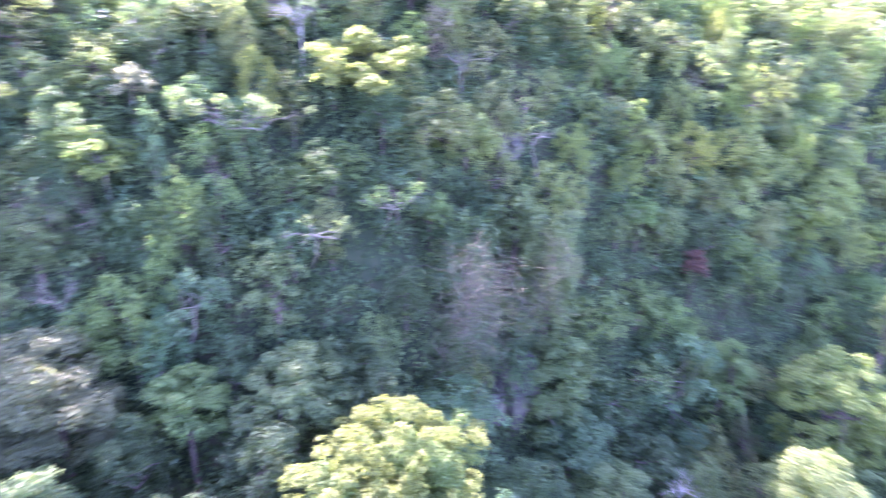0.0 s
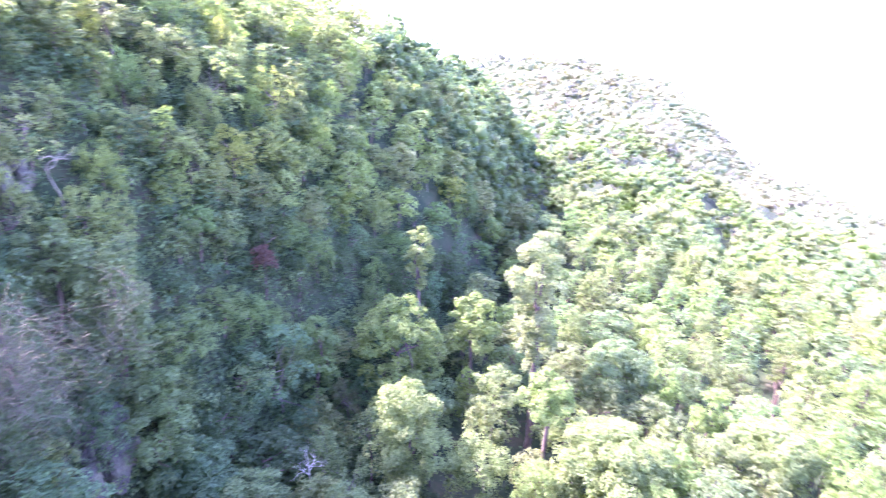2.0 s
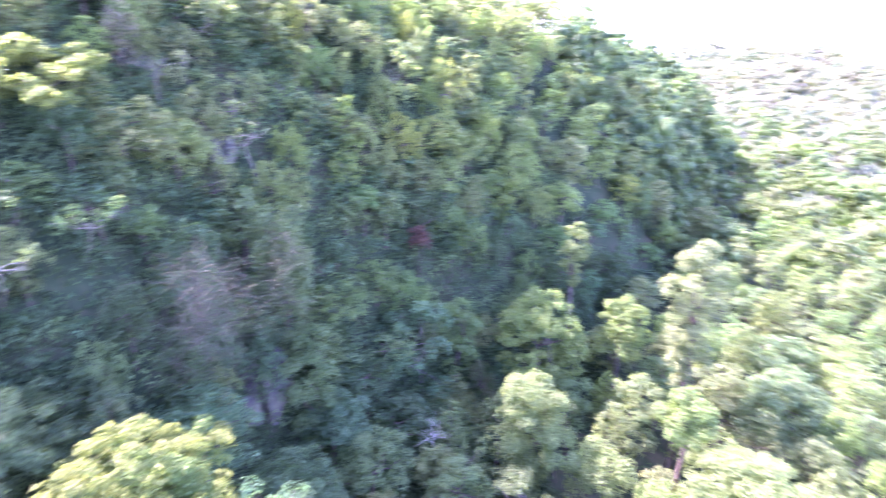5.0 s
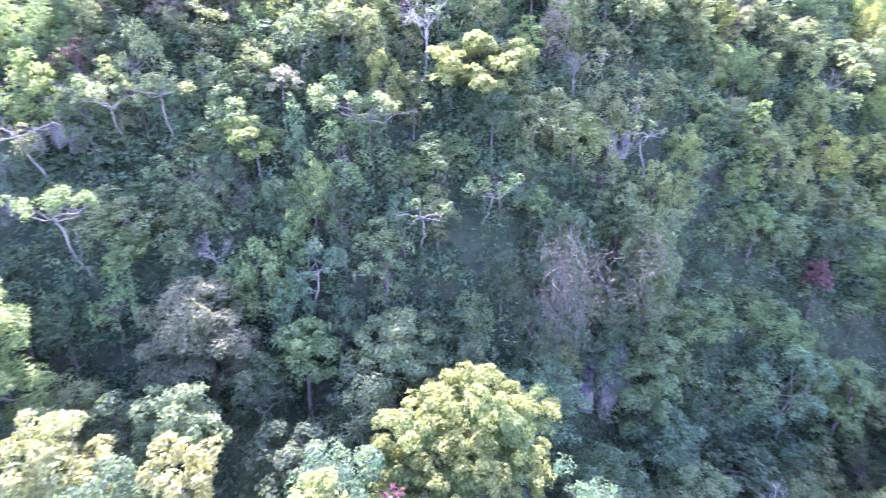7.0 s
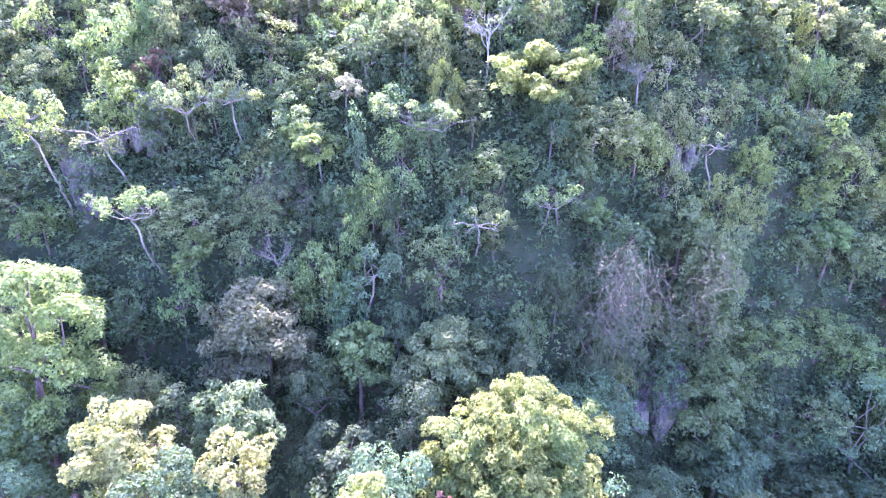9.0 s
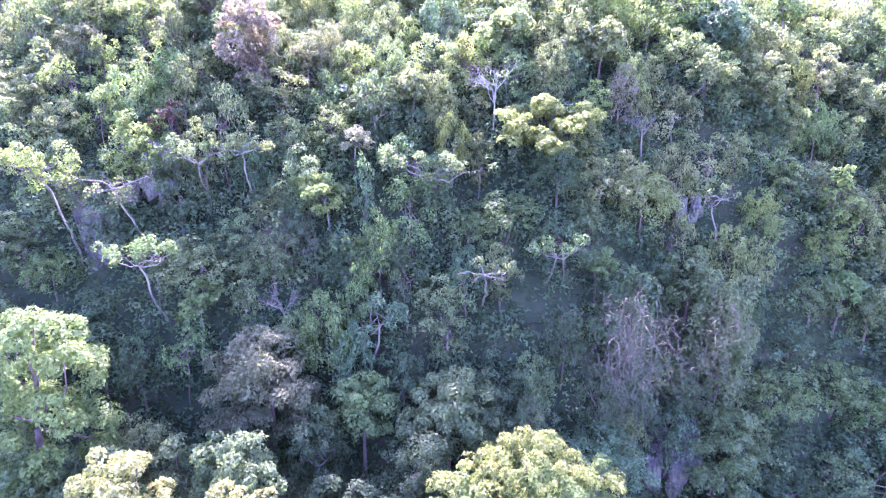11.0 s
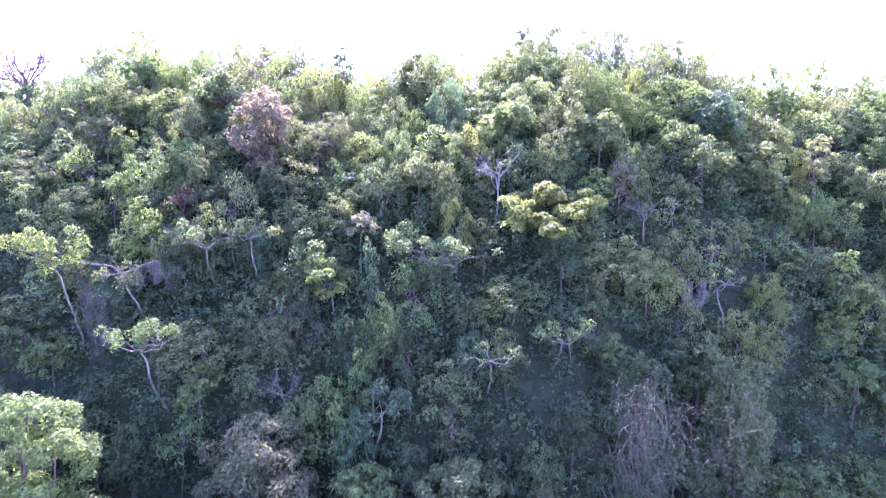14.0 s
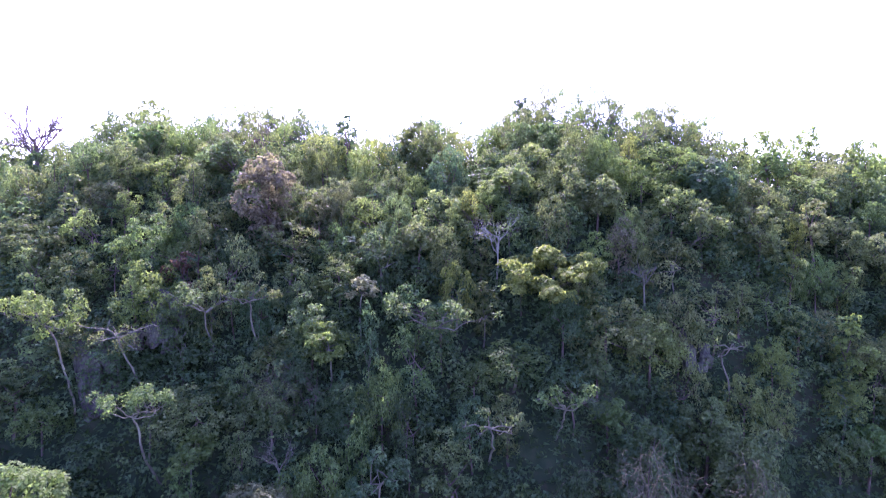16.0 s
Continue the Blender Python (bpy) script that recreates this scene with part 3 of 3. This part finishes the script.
def crooked_tree(x, y, z, reach, leaf, bark, tufts, seed, hang=False):
    """A sprawling tree that clings to the slope: pale crooked limbs, with tufts of leaf at their ends or none."""
    rng = np.random.default_rng(seed)
    g = min(float(ground_z(x, y + 2.8)), z - 0.8)
    ob = new("crooked_tree")
    ob.location = (x, y + 2.8, g)
    tagged(ob, f"crooked pale-limbed tree, {LEAF_WORDS[leaf]} leaf tufts, on the hillside", "tree", "forest trees")
    fork = np.array((rng.uniform(-0.5, 0.5), -2.8, z - g - reach * 0.45))
    trunk = new("trunk", mesh_from("trunk", *tube(bent((0, 0, -0.6), fork, rng, 0.4, 14), np.linspace(0.09, 0.06, 14), 6), None, BARK[bark], True))
    trunk.parent = ob
    tips = []
    for i in range(5):
        a = (i - 2) * 0.62 + rng.uniform(-0.25, 0.25)
        rise = rng.uniform(0.1, 0.6) - (0.7 if hang and i % 2 else 0.0)
        tip = fork + reach * np.array((math.sin(a) * 0.95, -0.15 + rng.uniform(-0.25, 0.25), rise * math.cos(a * 0.6)))
        line = bent(fork, tip, rng, 0.6, 12)
        out = [tube(line, np.linspace(0.055, 0.018, 12), 5)]
        tips.append(tip)
        for k in range(4):
            start = line[rng.integers(4, 11)]
            end = start + unit(rng.normal(size=3) + (0, -0.1, 0.35)) * reach * rng.uniform(0.18, 0.4)
            out.append(tube(bent(start, end, rng, 0.5, 5), np.linspace(0.024, 0.009, 5), 3))
            tips.append(end)
        limb = new("limb", mesh_from("limb", *joined(out), None, BARK[bark], True))
        limb.parent = ob
    if tufts:
        cs = np.array([t + np.array((0, 0.15, 0.2)) for t in tips])[rng.permutation(len(tips))[:tufts]]
        v, q, t = lobes_mesh("crown", cs, rng.uniform(0.3, 0.75, len(cs)) * reach / 3, 0.19, 0.34, rng, core=0.0, flat=1.0, droop=0.4, simple=True)
        crown = new("crown", mesh_from("crown", v, q, t, LEAF[leaf]))
        crown.parent = ob
    TAKEN.append((x, y + 0.6, 0.4))


crooked_tree(-28.5, 39.6, 40.3, 3.2, "lime", "pale", 22, 1)
crooked_tree(-23.6, 40.6, 39.2, 3.0, "olive", "pale", 4, 2, True)
crooked_tree(-20.4, 36.9, 34.6, 3.0, "fresh", "pale", 14, 3)
crooked_tree(-19.2, 43.4, 40.4, 2.6, "mid", "pale", 18, 4)
crooked_tree(-1.4, 43.6, 39.6, 3.6, "mid", "pale", 16, 5)
crooked_tree(2.3, 38.6, 33.0, 2.2, "mid", "pale", 6, 6, True)
special("bare", "grey", 16.4, 50.2, 43.6, 2.6, 3.4, bark="grey", reach=0.8)
crooked_tree(21.4, 44.6, 36.8, 1.5, "mid", "grey", 6, 8, True)
crooked_tree(7.2, 39.2, 34.0, 2.2, "fresh", "pale", 14, 9)
crooked_tree(-16.0, 43.8, 41.0, 2.4, "olive", "pale", 14, 10)


def vine_curtain(x, y, top, width, drop, count):
    """Bare grey climber stems that hang and tangle down the cliff."""
    rng = np.random.default_rng(int(abs(x * 10) + y))
    out = []
    for i in range(count):
        a = np.array((x + rng.normal(0, 0.32) * width * 0.6, y + rng.uniform(-1.5, 1.5), top - rng.uniform(0, 0.45) * drop))
        e = a + np.array((rng.normal(0, 1.7), -rng.uniform(0.2, 2.0), -rng.uniform(0.10, 0.45) * drop))
        out.append(tube(bent(a, e, rng, 1.1, 9), np.linspace(0.018, 0.008, 9), 3))
        for k in range(3):
            s = a + (e - a) * rng.uniform(0.2, 0.9)
            out.append(tube(bent(s, s + rng.normal(size=3) * (0.9, 0.6, 0.7), rng, 0.4, 5), np.linspace(0.013, 0.006, 5), 3))
    ob = new("vine_curtain", mesh_from("vine_curtain", *joined(out), None, BARK["stem"]))
    tagged(ob, "bare grey climber stems hanging down the cliff", "vines", kind="stuff")


vine_curtain(12.0, 35.6, 32.0, 6.0, 12.5, 85)
vine_curtain(-13.0, 42.5, 36.0, 4.0, 6.0, 30)
vine_curtain(18.5, 37.4, 31.0, 5.0, 12.0, 24)

# ------------------------------------------------------------------ the rest of the forest
def build_forest():
    rng = np.random.default_rng(11)
    kinds = {}
    plan = [("dome", 3.2, 5.6, 6.4), ("dome", 2.7, 5.4, 6.4), ("billow", 3.5, 5.6, 6.6), ("billow", 3.0, 5.4, 6.4), ("tall", 2.5, 6.2, 6.8),
            ("tall", 2.8, 6.0, 6.8), ("slender", 2.0, 6.0, 6.8), ("umbrella", 3.3, 3.6, 6.4), ("open", 3.2, 5.0, 6.4), ("open", 2.8, 5.4, 6.6),
            ("vine", 2.4, 6.4, 6.8)]
    for i, (shape, R, depth, H) in enumerate(plan):
        kinds[i] = tree_meshes(shape, R, depth, H, 900 + i, 0.22, 0.31, True)
        kinds[i + 22] = tree_meshes(shape, R, depth, H, 970 + i, 0.50, 0.36, True)
        kinds[i + 33] = tree_meshes(shape, R * 1.1, depth * 1.45, 13.0, 990 + i, 0.50, 0.42, True)
        kinds[i + 44] = tree_meshes(shape, R * 1.1, depth * 1.45, 13.0, 930 + i, 0.21, 0.34, True)
        kinds[i + 11] = tree_meshes(shape, R * 1.1, depth * 1.45, 13.0, 950 + i, 0.37, 0.45, True)
    spots = []
    tries = 0
    while tries < 26000:
        tries += 1
        az, d = rng.uniform(-52, 112), math.sqrt(rng.uniform(13 ** 2, 118 ** 2))
        x, y = d * math.sin(radians(az)), d * math.cos(radians(az))
        if (y > 84 and d < 95) or (y > 77 and x < 60) or (d < 20 and az > 60) or (az < 40 and y < 16):
            continue
        on_hill = canopy_hill(x, y) >= canopy_valley(x, y) and y > 36
        s = float(np.clip(rng.lognormal(-0.03, 0.22), 0.62, 1.35)) * (0.88 if on_hill else 1.0)
        r = 2.55 * s
        gap = 0.575 if on_hill else 0.92
        if any((x - a) ** 2 + (y - b) ** 2 < (gap * (r + c)) ** 2 for a, b, c in TAKEN):
            continue
        if any((x - a) ** 2 + (y - b) ** 2 < (gap * (r + c)) ** 2 for a, b, c in spots):
            continue
        spots.append((x, y, r))
        sunny = not on_hill and y < 33
        if on_hill:
            k = rng.choice(11, p=(0.12, 0.11, 0.15, 0.15, 0.13, 0.11, 0.03, 0.0, 0.10, 0.08, 0.02) if y < 50 else (0.10, 0.10, 0.13, 0.13, 0.11, 0.10, 0.04, 0.0, 0.15, 0.14, 0.0))
            # Shade low on the hill and light above are put into leaf choice.
            leaf = rng.choice(("deep", "mid", "teal", "olive", "fresh", "grey", "brown", "pale", "lime"),
                              p=(0.27, 0.26, 0.14, 0.10, 0.21, 0.02, 0.0, 0.0, 0.0) if y < 47 else (0.05, 0.19, 0.04, 0.35, 0.11, 0.04, 0.02, 0.11, 0.09))
        else:
            k = rng.choice(11, p=(0.15, 0.13, 0.19, 0.17, 0.13, 0.12, 0.03, 0.0, 0.05, 0.03, 0.0))
            leaf = rng.choice(("mid", "olive", "pale", "lime", "tan", "fresh"), p=(0.24, 0.26, 0.16, 0.23, 0.04, 0.07))
        # Sunlight on the upper right slope is put into paler leaves.
        if on_hill and x > 15 and y > 46:
            leaf = rng.choice(("pale", "lime", "olive", "tan", "mid", "fresh"), p=(0.34, 0.14, 0.26, 0.10, 0.10, 0.06))
        # The hill's shadow over its foot is painted with darker leaves.
        if not on_hill and y < 40 and (x < 16 or (az < 50 and y > 29)):
            leaf = rng.choice(("mid", "deep", "teal", "olive"), p=(0.36, 0.36, 0.18, 0.10))
        # Taller trees with brighter leaves; their sunlit look is put into the colour.
        emergent = on_hill and y > 45 and rng.random() < 0.16
        if emergent:
            leaf = rng.choice(("pale", "lime", "olive", "gold"), p=(0.24, 0.30, 0.30, 0.16))
        where = "on the steep hillside" if on_hill else "in the valley forest"
        g, top = float(ground_z(x, y)), float(canopy(x, y)) + rng.normal(0.3, 1.0) + (0.8 if emergent else 0.0) + 0.7 * float(np.clip((y - 58) / 10, 0, 1))
        k = int(k)
        tall = (top - g) / (plan[k][3] if on_hill else 13.0)
        plant(kinds[k + 44 if not on_hill and d < 45 else (k if on_hill else k + 11) + (22 if d > 78 else 0)], plan[k][0], str(leaf), BARK["pale" if rng.random() < 0.18 else "brown"], x, y,
              (s, s, max(0.6, tall)), rng.uniform(0, 6.28), where)
    return spots


SPOTS = build_forest()


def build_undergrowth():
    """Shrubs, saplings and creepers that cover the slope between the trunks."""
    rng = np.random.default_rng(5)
    # Mostly the darkest leaf: shade between the crowns is put into its colour.
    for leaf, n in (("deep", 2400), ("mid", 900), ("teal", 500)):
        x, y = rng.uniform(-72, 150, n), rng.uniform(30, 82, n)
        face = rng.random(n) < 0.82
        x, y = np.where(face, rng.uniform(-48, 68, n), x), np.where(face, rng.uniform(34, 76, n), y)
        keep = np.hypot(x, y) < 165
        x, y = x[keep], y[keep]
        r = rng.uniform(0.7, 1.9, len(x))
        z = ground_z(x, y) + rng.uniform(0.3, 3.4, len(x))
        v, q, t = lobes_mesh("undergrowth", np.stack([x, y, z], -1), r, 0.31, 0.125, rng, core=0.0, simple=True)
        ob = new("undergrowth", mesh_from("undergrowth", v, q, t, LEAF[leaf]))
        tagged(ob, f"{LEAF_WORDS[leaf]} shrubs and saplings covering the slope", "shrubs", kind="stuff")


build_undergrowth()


def build_creepers():
    """A mat of low creepers and fern over the slope and round its foot."""
    rng = np.random.default_rng(8)
    n = 100000
    x, y = rng.uniform(-75, 150, n), rng.uniform(14, 84, n)
    x[:22000], y[:22000] = rng.uniform(12, 42, 22000), rng.uniform(20, 42, 22000)
    x[22000:88000], y[22000:88000] = rng.uniform(-46, 64, 66000), rng.uniform(30, 74, 66000)
    keep = (np.hypot(x, y) < 165) & (np.arctan2(x, y) > -0.95)
    x, y = x[keep], y[keep]
    lump = 0.9 * np.sin(x * 1.7 + 2 * np.sin(y * 1.1)) * np.sin(y * 1.9 + 1.5 * np.sin(x * 0.9))
    p = np.stack([x, y, ground_z(x, y) + 0.3 + 0.6 * np.abs(lump) + rng.uniform(0, 0.7, len(x))], -1)
    v, t = leaf_quads(p, unit(rng.normal(size=p.shape) * 0.5 + (0, -0.45, 0.8)), 0.40, 0.27, rng, True)
    ob = new("creepers", mesh_from("creepers", v, None, t, LEAF["deep"]))
    tagged(ob, "dark green mat of creepers and ferns over the slope", "creepers", kind="stuff")


build_creepers()


def build_far_woods():
    """The woods on the long spur, too many trees to count."""
    rng = np.random.default_rng(21)
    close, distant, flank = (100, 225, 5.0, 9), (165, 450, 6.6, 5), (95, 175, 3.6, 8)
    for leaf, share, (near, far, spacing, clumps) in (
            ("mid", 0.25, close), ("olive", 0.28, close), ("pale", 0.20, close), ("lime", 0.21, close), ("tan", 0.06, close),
            # The hill's flank gets dark leaves, its shade put into the colour.
            ("deep", 0.5, flank), ("mid", 0.5, flank), ("hazed_mid", 0.32, distant), ("hazed_olive", 0.34, distant), ("hazed_pale", 0.24, distant), ("hazed_brown", 0.10, distant)):
        cs, rs = [], []
        area = math.radians(65) * (far ** 2 - near ** 2) / 2
        n = int(share * area / spacing ** 2)
        az, d = np.radians(rng.uniform(55, 120, n)), np.sqrt(rng.uniform(near ** 2, far ** 2, n))
        blend = np.clip((d - 165) / 60, 0, 1)
        stay = rng.random(n) < (blend if near > 120 else 1 - blend)
        az, d = az[stay], d[stay]
        x, y = d * np.sin(az), d * np.cos(az)
        if spacing < 4:
            steep = canopy_hill(x, y) > canopy_valley(x, y) + 1
            d, x, y = d[steep], x[steep], y[steep]
        n = len(d)
        swell = 2.6 * np.sin(x * 0.11 + 2.0 * np.sin(y * 0.07)) * np.sin(y * 0.13 + 1.7 * np.sin(x * 0.05))
        top = canopy(x, y) + rng.normal(0.3, 1.5, n) + swell
        R = np.clip(rng.lognormal(1.08 if near < 120 else 1.3, 0.28, n), 1.7, 5.8)
        for k in range(clumps):
            a = k * 2.4 + rng.uniform(-0.5, 0.5, n)
            up = 1 - 0.95 * (k + 0.5) / clumps + rng.uniform(-0.1, 0.1, n)
            q = np.sqrt(np.clip(1 - up ** 2, 0, 1)) * 0.78
            r = R * rng.uniform(0.30, 0.46, n) * (1.0 if clumps > 6 else 1.25)
            cs.append(np.stack([x + R * q * np.cos(a), y + R * q * np.sin(a), top - r - 1.25 * R * (1 - up)], -1))
            rs.append(r)
        cs, rs = np.concatenate(cs), np.concatenate(rs)
        dist = np.hypot(cs[:, 0], cs[:, 1])
        verts, tris, base = [], [], 0
        for low, high, size, thick in ((0, 140, 0.52, 0.16), (140, 220, 0.66, 0.12), (220, 900, 0.75, 0.09)):
            pick = (dist >= low) & (dist < high)
            if not pick.any():
                continue
            v, q, t = lobes_mesh("far_woods", cs[pick], rs[pick], size, thick, rng, core=0.70, flat=0.9, simple=True, facing=0.8)
            verts.append(v)
            tris.append(t + base)
            base += len(v)
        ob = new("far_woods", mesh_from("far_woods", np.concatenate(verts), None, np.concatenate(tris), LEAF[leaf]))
        tagged(ob, f"{LEAF_WORDS[leaf]} treetops of the forest on the far sunny slope", "forest", kind="stuff")


build_far_woods()
